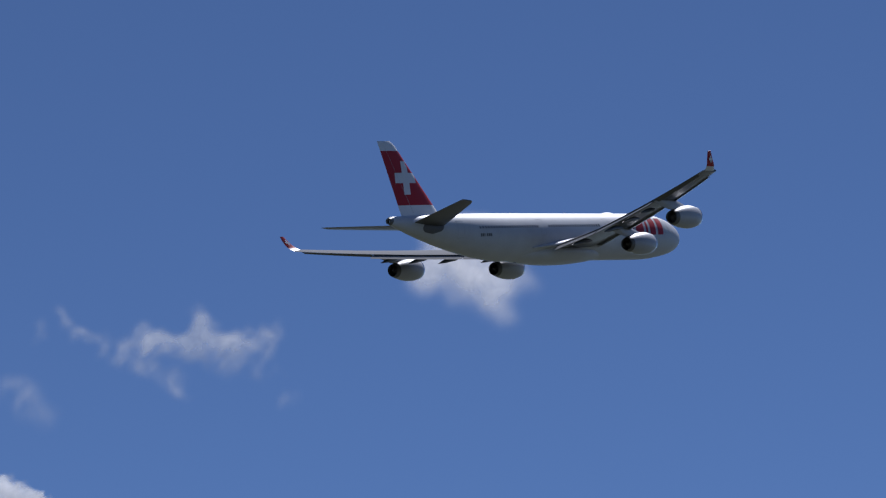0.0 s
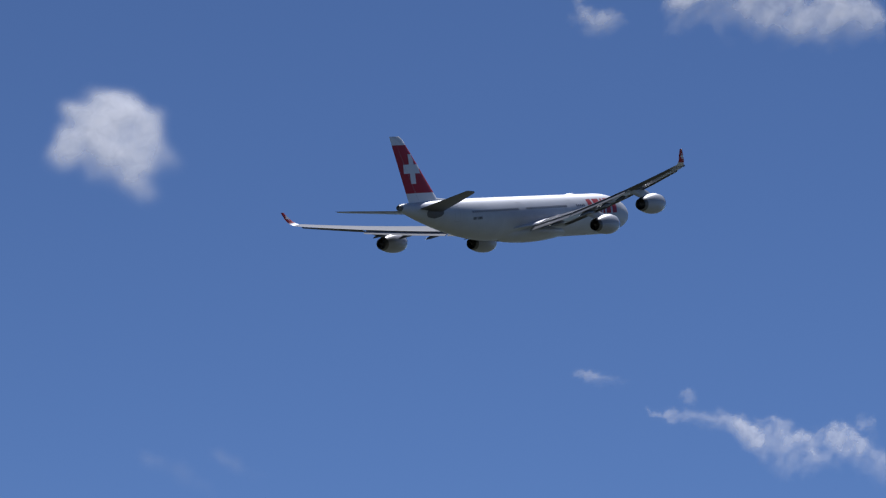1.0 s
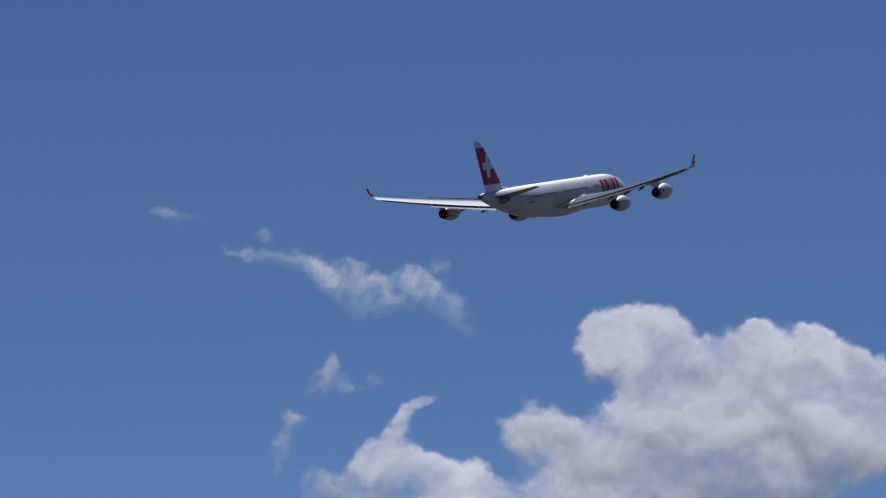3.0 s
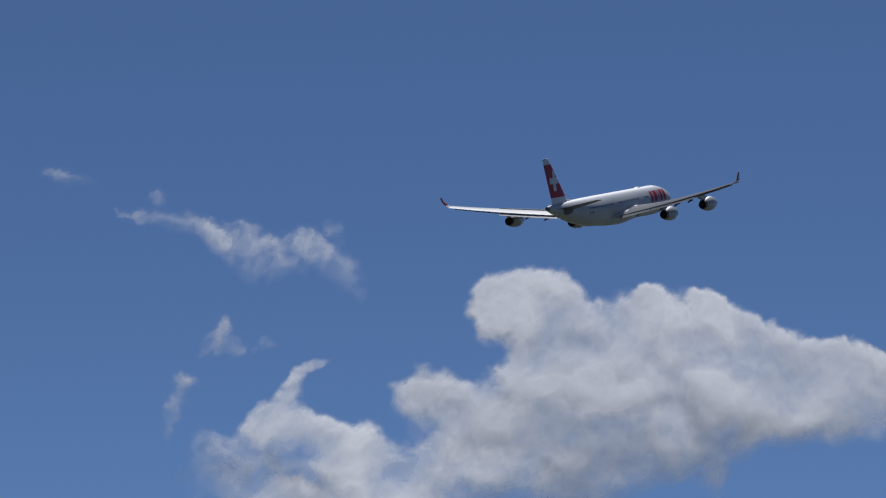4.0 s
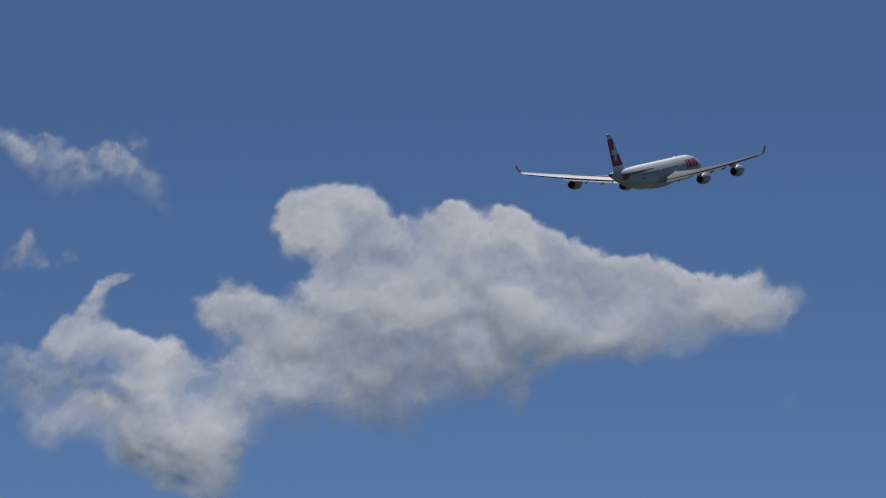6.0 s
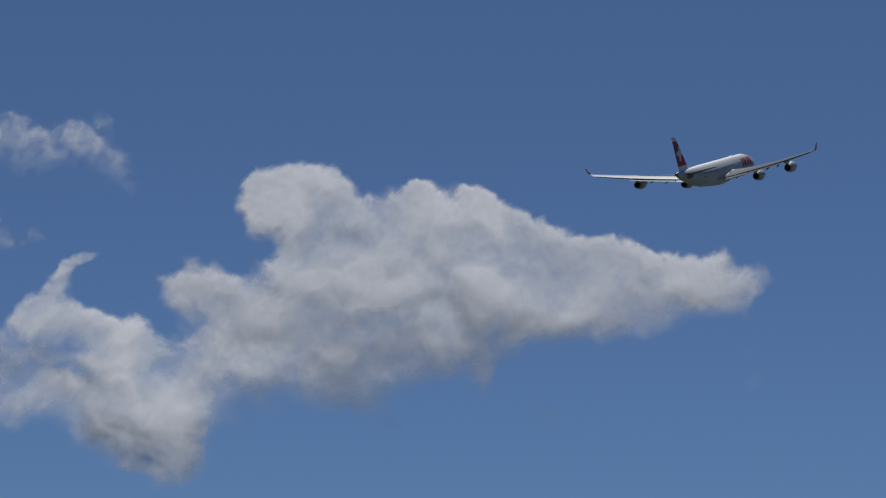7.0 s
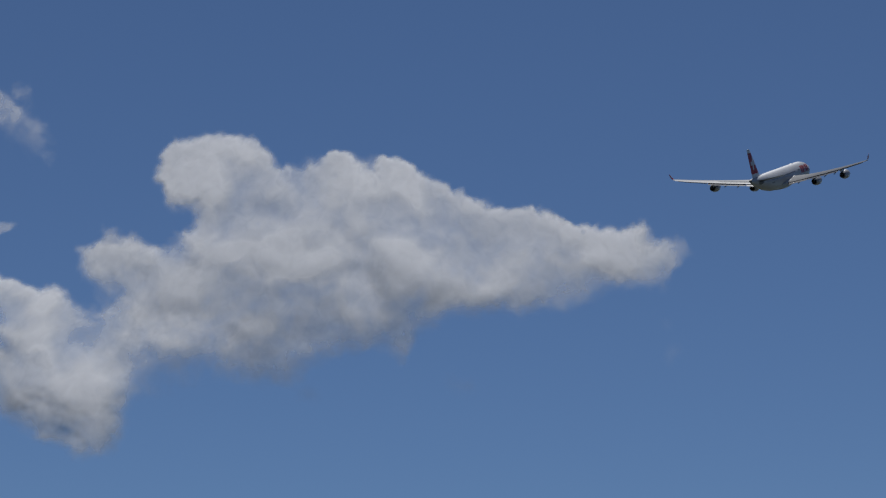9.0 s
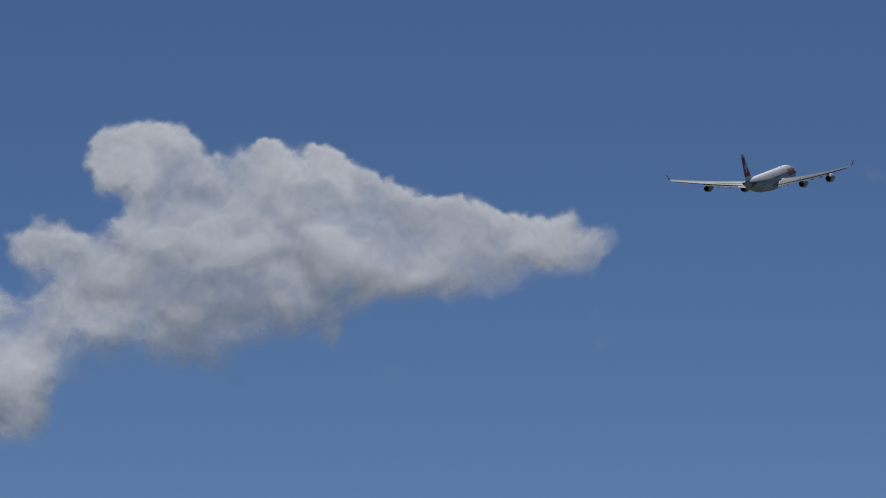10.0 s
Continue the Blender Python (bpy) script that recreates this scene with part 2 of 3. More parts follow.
def engine(y, side):
    """Long-duct nacelle with nozzle, spinner, intake lip and pylon."""
    inner = y < 12
    front = (8.7, side * y, -2.72) if inner else (2.35, side * y, -1.2)
    e = part("engine", spun([(-0.12, 0.98), (0.0, 1.06), (-0.35, 1.19), (-1.2, 1.33), (-2.2, 1.34), (-3.2, 1.25), (-4.2, 1.05), (-5.15, 0.77),
                             (-5.15, 0.73), (-4.2, 0.84), (-3.4, 0.88)], front, 32), NACELLE, airliner, "white rounded engine nacelle")
    part("intake_lip", spun([(-0.9, 0.93), (-0.12, 0.975), (0.03, 1.03), (0.04, 1.07), (-0.06, 1.135), (-0.32, 1.17)], front, 32), METAL, e, "bare metal intake lip")
    part("fan", spun([(-0.85, 0.94), (-0.85, 0.3), (-0.5, 0.16), (-0.3, 0.02)], front, 24, True), DARK, e)
    part("nozzle", spun([(-4.75, 0.90), (-5.22, 0.77), (-5.3, 0.71), (-4.9, 0.76), (-4.0, 0.82)], front, 32), SOOT, e, "soot-dark exhaust nozzle")
    part("exhaust_plug", spun([(-3.9, 0.85), (-3.95, 0.45), (-4.6, 0.36), (-5.3, 0.08)], front, 24, True), SOOT, e)
    # pylon from the nacelle up to the wing
    rings = []
    zt, zb = wing_z(y) - 0.15, front[2] + 0.9
    for z, x0, x1, hw in ((zb, front[0] - 1.4, front[0] - 5.6, 0.24), ((zt + zb) / 2, front[0] - 2.0, front[0] - 7.4, 0.26), (zt, lead(y) + 0.3, lead(y) - 5.0, 0.24)):
        ring = []
        for k in range(12):
            s = k / 6 if k <= 6 else (12 - k) / 6
            sg = 1 if k <= 6 else -1
            ring.append((x0 + (x1 - x0) * s, side * y + sg * hw * math.sin(math.pi * s) ** 0.6 * (1 if 0 < s < 1 else 0), z))
        rings.append(ring)
    part("pylon", loft(rings), NACELLE, e, "painted engine pylon")


for sd in (1, -1):
    wing(sd)
    engine(9.4, sd)
    engine(19.6, sd)


def wing_fairing():
    """The bulge where the wings pass under the fuselage."""
    rings = []
    n = 40
    for i in range(27):
        s = i / 26
        x = 14.5 - 25.5 * s
        k = math.sin(math.pi * min(0.995, max(0.005, s))) ** 0.75
        rings.append([(x, (0.3 + 2.25 * k) * math.cos(a) * (1.0 - 0.12 * max(0, math.sin(a))), -2.35 + (0.2 + 1.16 * k) * math.sin(a) - 0.004 * x)
                      for a in [2 * math.pi * j / n for j in range(n)]])
    part("belly_fairing", loft(rings), WHITE, airliner, "white bulge under the wing roots")


def fin():
    def edge(z):
        s = (z - 1.6) / (10.8 - 1.6)
        return -20.3 - 8.2 * s, -28.3 - 3.0 * s
    zs = [1.6, 2.2, 2.9, 3.5, 3.52, 4.5, 5.5, 6.5, 7.5, 8.5, 9.68, 9.7, 10.3, 10.65, 10.8]
    rings = []
    for z in zs:
        a, b = edge(z)
        if z > 10.4:
            a -= (z - 10.4) * 0.9
        th = 0.105 if z < 10.7 else 0.06
        rings.append([(a + x, y, z) for x, y in foil(a - b, th, sym=True)])
    f = part("tail_fin", loft(rings), [RED, MARK], airliner, "red tail fin with white cross, white tip and base")
    for p in f.data.polygons:
        if p.center.z < 3.51 or p.center.z > 9.69:
            p.material_index = 1
    # dorsal fillet
    rings = []
    for i in range(8):
        s = i / 7
        x = -15.5 - 6.5 * s
        hgt = 0.02 + 0.35 * s ** 2.0
        rings.append([(x, 0.32 * s * math.cos(a) + 0.02 * math.cos(a), 2.25 + max(0, hgt + 0.25) * max(0, math.sin(a)) - 0.4 * max(0, -math.sin(a)))
                      for a in [2 * math.pi * k / 14 for k in range(14)]])
    part("fin_fillet", loft(rings), WHITE, f, "white fillet")
    # rudder hinge lines and the cross, on both faces
    for side in (1, -1):
        def at(s, z):
            a, b = edge(z)
            t = 5 * 0.105 * (0.2969 * math.sqrt(s) - 0.126 * s - 0.3516 * s * s + 0.2843 * s ** 3 - 0.1015 * s ** 4)
            return (a - s * (a - b), side * (t * (a - b) + 0.012), z)
        def patch(corners):
            bm = bmesh.new()
            grid = []
            for i in range(7):
                row = []
                for j in range(7):
                    u, v = i / 6, j / 6
                    x = corners[0] + (corners[1] - corners[0]) * u
                    z = corners[2] + (corners[3] - corners[2]) * v
                    a, b = edge(z)
                    row.append(bm.verts.new(at(min(0.98, max(0.02, (a - x) / (a - b))), z)))
                grid.append(row)
            for i in range(6):
                for j in range(6):
                    bm.faces.new((grid[i][j], grid[i + 1][j], grid[i + 1][j + 1], grid[i][j + 1]))
            return bm
        cx, cz, arm, half = -27.05, 6.6, 1.9, 0.58
        part("cross_upright", patch((cx - half, cx + half, cz - arm, cz + arm)), MARK, f, "white upright of the cross")
        for s in (1, -1):
            part("cross_arm", patch((cx + s * half, cx + s * arm, cz - half, cz + half)), MARK, f, "white arm of the cross")
        bm = bmesh.new()
        col = [(bm.verts.new(at(0.70, z)), bm.verts.new(at(0.708, z))) for z in (2.6, 4, 5.5, 7, 8.5, 10.0)]
        for p, q in zip(col, col[1:]):
            bm.faces.new((p[0], p[1], q[1], q[0]))
        part("rudder_seam", bm, SEAM, f, smooth=False)


def stabilizer(side):
    rings = []
    for y in (0.5, 1.5, 3, 5, 7, 9.0, 9.5, 9.75):
        s = (y - 0.8) / 8.8
        a, b = -22.0 - 6.2 * s, -27.6 - 2.9 * s
        if y > 9.3:
            a -= (y - 9.3) * 1.2
        rings.append([(a + x, side * y, 0.98 + 0.157 * y - z * 0.8 - (x + 0.5 * (a - b)) * 0.10) for x, z in foil(a - b, 0.09)])
    h = part("stabilizer", loft(rings), [GREY, UNDER_SHADE], airliner, "grey swept horizontal tailplane")
    # shade painted onto the faces of the tailplane that look down
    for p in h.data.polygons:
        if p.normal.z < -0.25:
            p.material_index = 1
    # rounded dark patch on the skin, painted as the shade by the tailplane root
    bm = bmesh.new()
    grid = []
    for i in range(9):
        row = []
        for j in range(7):
            u, v = i / 8 * 2 - 1, j / 6 * 2 - 1
            k = math.sqrt(max(0, 1 - (v * v)))
            row.append(bm.verts.new(skin(-24.6 + 1.7 * u * k, 0.78 + 0.72 * v, side, 0.03)))
        grid.append(row)
    for i in range(8):
        for j in range(6):
            bm.faces.new((grid[i][j], grid[i + 1][j], grid[i + 1][j + 1], grid[i][j + 1]))
    bmesh.ops.remove_doubles(bm, verts=bm.verts[:], dist=0.001)
    part("tailplane_root_shade", bm, DARK, h, "dark grey patch painted as shade at the tailplane root")


def root_fillet(side):
    """The pointed fairing that trails from the wing root."""
    rings = []
    for i in range(14):
        t = i / 13
        hw, hh = 0.08 + 1.25 * (1 - t) ** 0.75, 0.05 + 0.62 * (1 - t) ** 0.85
        rings.append([(6.0 - 12.0 * t, side * (2.45 + 0.35 * (1 - t) + hw * math.cos(a)), -1.2 - 0.75 * t + hh * math.sin(a))
                      for a in [2 * math.pi * j / 16 for j in range(16)]])
    part("wing_root_fillet", loft(rings), WHITE, airliner, "white pointed fillet behind the wing root")


wing_fairing()
root_fillet(1)
root_fillet(-1)
fin()
stabilizer(1)
stabilizer(-1)


def skin_patch(name, x0, x1, z0, z1, side, mat, label="", lean=0.0, parent=None, out=0.014, nx=4, nz=6):
    """A sheet of paint, glass or metal lying on the fuselage skin."""
    bm = bmesh.new()
    grid = []
    for i in range(nx + 1):
        row = []
        for j in range(nz + 1):
            z = z0 + (z1 - z0) * j / nz
            x = x0 + (x1 - x0) * i / nx + lean * (j / nz - 0.5)
            row.append(bm.verts.new(skin(x, z, side, out)))
        grid.append(row)
    for i in range(nx):
        for j in range(nz):
            bm.faces.new((grid[i][j], grid[i + 1][j], grid[i + 1][j + 1], grid[i][j + 1]))
    return part(name, bm, mat, parent or body, label)


def fittings():
    for side in (1, -1):
        # airline title as plain red blocks
        x = 15.5
        for w in (1.3, 1.85, 0.5, 1.3, 1.3):
            skin_patch("title_block", x, x + w, -0.72, 1.38, side, RED, "plain red block of the airline title", lean=0.5)
            x += w + 0.5
        # small dark marks behind the windows
        for k, w in enumerate((0.5, 0.5, 0.2, 0.5, 0.55, 0.5)):
            skin_patch("registration_bar", -16.6 + k * 0.36, -16.6 + k * 0.36 + w * 0.55, -0.5, -0.15, side, DARK, "plain dark bar", nx=1, nz=2)
        # cabin doors with dark outlines
        for x in (24.6, 11.0, -3.75, -20.0):
            for a, b, c, d in ((x - 0.55, x - 0.50, -0.55, 1.45), (x + 0.50, x + 0.55, -0.55, 1.45), (x - 0.55, x + 0.55, 1.40, 1.46), (x - 0.55, x + 0.55, -0.57, -0.51)):
                skin_patch("door_seam", a, b, c, d, side, SEAM, nx=1, nz=5)
        # cockpit side panes
        for a, b, c, d in ((29.15, 29.75, 0.30, 0.85), (28.4, 29.05, 0.42, 0.98), (27.6, 28.3, 0.50, 1.02)):
            skin_patch("cockpit_pane", a, b, c, d, side, GLASS, "dark cockpit pane", nx=3, nz=3)
    # aerials and the dome on top
    for x, ln, hh in ((20.5, 0.5, 0.2), (6.0, 0.5, 0.2), (-6.0, 0.6, 0.18)):
        bm = loft([[(x + ln * (0.5 - s), 0.03 * c, 2.54 - 0.0065 * (x + 27) + hh * k) for s, c in ((0, 0), (0.3, 1), (1, 0), (0.3, -1))] for k in (0, 1)])
        part("aerial", bm, WHITE, body)
    rings = []
    for i in range(11):
        s = i / 10
        k = math.sin(math.pi * min(0.98, max(0.02, s))) ** 0.6
        rings.append([(17.2 - 3.4 * s, 0.5 * k * math.cos(a), 2.24 + (0.26 * k) * math.sin(a)) for a in [2 * math.pi * j / 16 for j in range(16)]])
    part("aerial_dome", loft(rings), WHITE, body, "white dome on the roof")
    for x in (4.5, -6.5):
        rings = [[(x - 0.25 + 0.5 * s, 0.05 * math.cos(a), -2.8 - 0.5 * k + 0.02 * math.sin(a)) for s, a in ((0, 0), (0.5, 1.5), (1, 3.1), (0.5, 4.7))] for k in (0, 1)]
        part("aerial", loft(rings), DARK, body)


fittings()


def cabin_windows():
    """One rounded pane, shared by all cabin windows of a side."""
    for side in (1, -1):
        mesh = None
        for x0, count in ((-16.5, 23), (-2.2, 22), (12.2, 5)):
            for k in range(count):
                x = x0 + k * 0.533
                if mesh is None:
                    bm = bmesh.new()
                    c = skin(0, 0.55, side, 0.02)
                    ring = []
                    for j in range(10):
                        a = 2 * math.pi * j / 10
                        p = skin(0.125 * math.copysign(abs(math.cos(a)) ** 0.7, math.cos(a)), 0.55 + 0.18 * math.copysign(abs(math.sin(a)) ** 0.7, math.sin(a)), side, 0.02)
                        ring.append(bm.verts.new(p))
                    bm.faces.new(ring)
                    w = part("cabin_window", bm, GLASS, body, smooth=False)
                    mesh = w.data
                else:
                    w = new("cabin_window", mesh)
                    w.parent = body
                w.location = skin(x, 0.55, side, 0.02) - skin(0, 0.55, side, 0.02)


cabin_windows()


# ---- clouds ----
def lattice(u, v, seed):
    """Smooth value noise in the plane, 0 to 1."""
    rng = np.random.RandomState(seed)
    tab = rng.rand(256, 256)
    iu, iv = np.floor(u).astype(int), np.floor(v).astype(int)
    fu, fv = u - iu, v - iv
    fu, fv = fu * fu * fu * (fu * (fu * 6 - 15) + 10), fv * fv * fv * (fv * (fv * 6 - 15) + 10)
    a, b = tab[iu % 256, iv % 256], tab[(iu + 1) % 256, iv % 256]
    c, d = tab[iu % 256, (iv + 1) % 256], tab[(iu + 1) % 256, (iv + 1) % 256]
    return (a + (b - a) * fu) * (1 - fv) + (c + (d - c) * fu) * fv


def fractal(u, v, size, seed, octaves=5, rough=0.52, billow=False):
    """Sum of octaves, about -1 to 1; billow gives rounded humps with sharp creases."""
    total, amp, norm = 0, 1.0, 0
    ca, sa = math.cos(0.6), math.sin(0.6)
    u, v = u / size, v / size
    for k in range(octaves):
        x = lattice(u + 31.7 * k, v + 17.3 * k, seed + k) * 2 - 1
        total = total + amp * ((1 - 2 * np.abs(x)) if billow else x)
        norm += amp
        amp *= rough
        u, v = (ca * u - sa * v) * 2.03, (sa * u + ca * v) * 2.03
    return total / norm


DIST = 4200.0


def blurred(a, r):
    """Three box blurs of half width r cells."""
    r = max(1, r)
    for _ in range(3):
        for ax in (0, 1):
            p = np.pad(a, [(r + 1, r) if k == ax else (0, 0) for k in (0, 1)], mode="edge")
            c = np.cumsum(p, axis=ax)
            n = a.shape[ax]
            hi, lo = np.take(c, range(2 * r + 1, 2 * r + 1 + n), axis=ax), np.take(c, range(0, n), axis=ax)
            a = (hi - lo) / (2 * r + 1)
    return a


def cloud(label, heading, height, puffs, seed, solid=4.0, ragged=0.6, warp=15.0, grain=50.0, depth=85.0, step=1.6, lumps=1.0, dist=DIST, crisp=0.85, bulk=16.0, lean=2.2, layers=4, cut=0.14, haze=0, veil=0.0, curl=0.0, firm=False, least=1.0, sag=0.0):
    """A cloud of soft puffs (across, up, half width, half height in metres, strength, tilt in degrees): a bulging front and back
    whose opacity follows how thick the cloud is there. Thin clouds are a few soft sheets; firm ones a dense cumulus."""
    reach = max(max(p[2], p[3]) for p in puffs) * 0.3 + warp
    u0 = min(p[0] - 1.3 * p[2] for p in puffs) - reach
    u1 = max(p[0] + 1.3 * p[2] for p in puffs) + reach
    v0 = min(p[1] - 1.3 * max(p[2] * abs(math.sin(radians(p[5]))), p[3]) for p in puffs) - reach
    v1 = max(p[1] + 1.3 * max(p[2] * abs(math.sin(radians(p[5]))), p[3]) for p in puffs) + reach
    us, vs = np.arange(u0, u1, step), np.arange(v0, v1, step)
    U, V = np.meshgrid(us, vs, indexing="ij")
    ou, ov = U + 5000, V + 5000
    wu = U + warp * fractal(ou, ov, grain, seed, 4) + 0.3 * warp * fractal(ou, ov, grain * 0.25, seed + 50, 4)
    wv = V + warp * fractal(ou, ov, grain, seed + 10, 4) + 0.3 * warp * fractal(ou, ov, grain * 0.25, seed + 60, 4)
    keep = np.ones_like(U)
    bulge = np.zeros_like(U)
    for cu, cv, ru, rv, st, turn in puffs:
        c, n = math.cos(radians(turn)), math.sin(radians(turn))
        a, b = ((wu - cu) * c + (wv - cv) * n) / ru, (-(wu - cu) * n + (wv - cv) * c) / rv
        q = a * a + b * b
        keep *= 1 - 0.97 * st * np.exp(-0.9 * q ** 1.7)
        bulge = np.maximum(bulge, np.sqrt(np.clip(1.3 - q, 0, 1)) * min(ru, rv))
    F = 1 - keep
    rough = fractal(wu + 5000, wv + 5000, grain * 0.55, seed + 20, 5, 0.57)
    D = np.clip(F + ragged * rough * np.sqrt(F) * (1.12 - 0.98 * F) * 2 - cut, 0, None)
    if haze:
        D = blurred(D, haze) if haze > 1 else 0.6 * D + 0.4 * blurred(D, 3)
    edge = np.minimum.reduce([(U - u0), (u1 - U), (V - v0), (v1 - V)])
    D *= np.clip(edge / (warp + 4), 0, 1)
    # upper rims are crisp, lower ones fray
    wide = blurred(F, int(9 / step))
    rise = np.clip(-np.gradient(wide, step, axis=1) * 30, -0.85, 1)
    dens = 1 - np.exp(-solid * (1 + crisp * rise) * D ** 1.6)
    # billows: the body is thinner here and there, most towards its base
    gap = blurred(fractal(wu * 0.8 + 5000, wv * 1.15 + 5000, grain * 0.8, seed + 80, 5, 0.6), 1)
    if layers == 2:
        # wisps are combed by the wind into slanting strands
        gap = blurred(1.3 * fractal((wu - 0.7 * wv) * 1.3 + 5000, (0.7 * wu + wv) * 0.6 + 5000, grain * 0.9, seed + 80, 5, 0.6), 1) + 0.12
    dens *= 1 - veil * np.clip(0.3 + 1.3 * gap, 0, 1) * np.clip(0.9 - rise, 0.25, 1)
    thick = blurred(np.sqrt(np.clip(D, 0, 1.0)) * depth * 0.5 + bulge * 0.5, int(bulk / step))
    broad = fractal(wu + 5000, wv + 5000, grain * 3.2, seed + 70, 2, 0.5)
    mask = blurred(np.clip(D * 1.5, 0, 1), int(9 / step))
    grit = blurred(rough, 2)
    sheets = []
    # a smoother flow for the broad shapes of a dense cloud
    su = U + 1.2 * warp * fractal(ou, ov, grain, seed, 2)
    sv = V + 1.2 * warp * fractal(ou, ov, grain, seed + 10, 2)
    for k in range(layers):
        hump = blurred(fractal(wu + 5000 + 6 * k, wv + 5000, grain * 1.1, seed + 33, 4, 0.48), int(5 / step))
        fine = blurred(fractal(wu + 5000, wv + 5000 + 25 * k, grain * 0.3, seed + 40, 3, 0.5), 2)
        lump = lumps * (mask * (32 * hump + 0.8 * fine + 3.5 * grit) + 55 * broad)
        if firm:
            # rounded heads with creases between them
            heads = blurred(-fractal(su + 5000 + 9 * k, 1.15 * sv + 5000, grain * 0.8, seed + 35, 3, 0.42, billow=True), int(4.5 / step))
            swell = blurred(fractal(su + 5000 + 6 * k, sv + 5000, grain * 1.3, seed + 33, 3, 0.45), int(4 / step))
            lump = lumps * (mask * (40 * swell + 12 * heads) + 66 * broad)
        sheets.append(blurred(thick * (1 - 1.7 * k / max(1, layers - 1)) + lump, 1))
    denses = [dens] * layers
    if firm:
        # a dense cumulus: each sheet has torn rims of its own, narrow above and frayed below
        soft = np.clip(0.42 - 0.7 * rise, 0, 1)
        frame_in = np.clip(edge / (warp + 4), 0, 1)
        gap = fractal(su * 0.9 + 5000, sv * 1.15 + 5000, grain, seed + 80, 3, 0.5)
        curls = fractal(wu * 1.1 + 5000, wv + 5000, grain * 0.42, seed + 90, 5, 0.6, billow=True)
        denses = []
        for k in range(layers):
            own = fractal(wu + 5000, wv + 5000 + 90 * k, grain * 0.6, seed + 100 + 7 * k, 5, 0.6)
            G = F + ragged * np.sqrt(F) * (1.1 - F) * (0.55 * rough + 0.6 * own + 0.35 * (1 - soft) * curls)
            x = np.clip((G - 0.30 + 0.27 * soft) / (0.54 + 0.50 * soft), 0, 1)
            thin = 1 - veil * np.clip(0.35 + 1.2 * gap + 0.5 * blurred(own, 3), 0, 1) * np.clip(0.3 + soft, 0, 1)
            denses.append(x * x * (3 - 2 * x) * thin * frame_in)
    nu, nv = U.shape
    idx = np.arange(nu * nv).reshape(nu, nv)
    ob = new("cloud")
    way = pose(0, 0, 0, height, 0, -heading) @ Vector((0, dist, 0))
    ob.matrix_world = pose(way.x, way.y, way.z + EYE, height, 0, -heading)
    # in a dense cloud the front sheets carry most of the opacity
    weights = [0.7 ** k if firm else 1.0 for k in range(layers)]
    for r, dense, weight in zip(sheets, denses, weights):
        keepv = dense > 0.004
        cell = keepv[:-1, :-1] | keepv[1:, :-1] | keepv[:-1, 1:] | keepv[1:, 1:]
        quads = np.stack([idx[:-1, :-1][cell], idx[1:, :-1][cell], idx[1:, 1:][cell], idx[:-1, 1:][cell]], 1)
        used = np.unique(quads)
        remap = np.full(nu * nv, -1)
        remap[used] = np.arange(len(used))
        q = remap[quads]
        n = len(used)
        clear = np.clip(1 - dense.reshape(-1)[used], 0.012, 1)
        share = (1 - clear ** (weight / sum(weights))).astype(np.float32)
        me = bpy.data.meshes.new("cloud_layer")
        axis = sag / (1 + np.exp((U + 240) / 22))
        Y = lean * V + 0.5 * curl * np.clip(V - axis, -200, 200) ** 2 - r
        if firm:
            # no overhangs: the slope eases towards a least value
            slope = np.gradient(Y, step, axis=1)
            slope = least + np.log1p(np.exp((slope - least) * 1.6)) / 1.6
            row = nv // 2
            grown = np.cumsum(slope, axis=1) * step
            Y = Y + blurred(Y[:, row:row + 1] + grown - grown[:, row:row + 1] - Y, int(4 / step))
        grow = 1 + Y / dist if firm else 1.0
        co = np.stack([U * grow, Y, V * grow], -1).reshape(-1, 3)[used]
        me.vertices.add(n)
        me.vertices.foreach_set("co", co.ravel())
        me.loops.add(4 * len(q))
        me.loops.foreach_set("vertex_index", q.ravel().astype(np.int32))
        me.polygons.add(len(q))
        me.polygons.foreach_set("loop_start", np.arange(len(q), dtype=np.int32) * 4)
        me.polygons.foreach_set("use_smooth", np.ones(len(q), dtype=bool))
        me.update(calc_edges=True)
        at = me.attributes.new("thickness", "FLOAT", "POINT")
        at.data.foreach_set("value", share)
        me.materials.append(CLOUD)
        layer = new("cloud_layer", me)
        layer.parent = ob
    return tagged(ob, label, "cloud", "fair-weather clouds")


HEAD = (
    (-145, 113, 41, 29, 1, -4), (-116, 98, 29, 25, 1, 0), (-180, 95, 19, 17, 0.95, -20), (-169, 97, 29, 25, 1, 20),
    (-102, 72, 45, 36, 1, -30), (-15, 80, 42, 29, 1, -20), (-19, 104, 14, 8, 0.95, -35), (40, 96, 15, 8, 0.95, -20), (51, 76, 39, 25.2, 1, -25),
    (30, 101, 8.4, 6, 0.5, 0), (-165, 83, 26, 19, 0.9, 0), (-150, 78, 31.2, 27.6, 0.95, 0), (-137, 53, 28.8, 25.2, 0.9, 0),
    (-126, 24, 37.2, 27.6, 0.9, 0), (-147, 19, 24, 24, 0.9, 0),
)
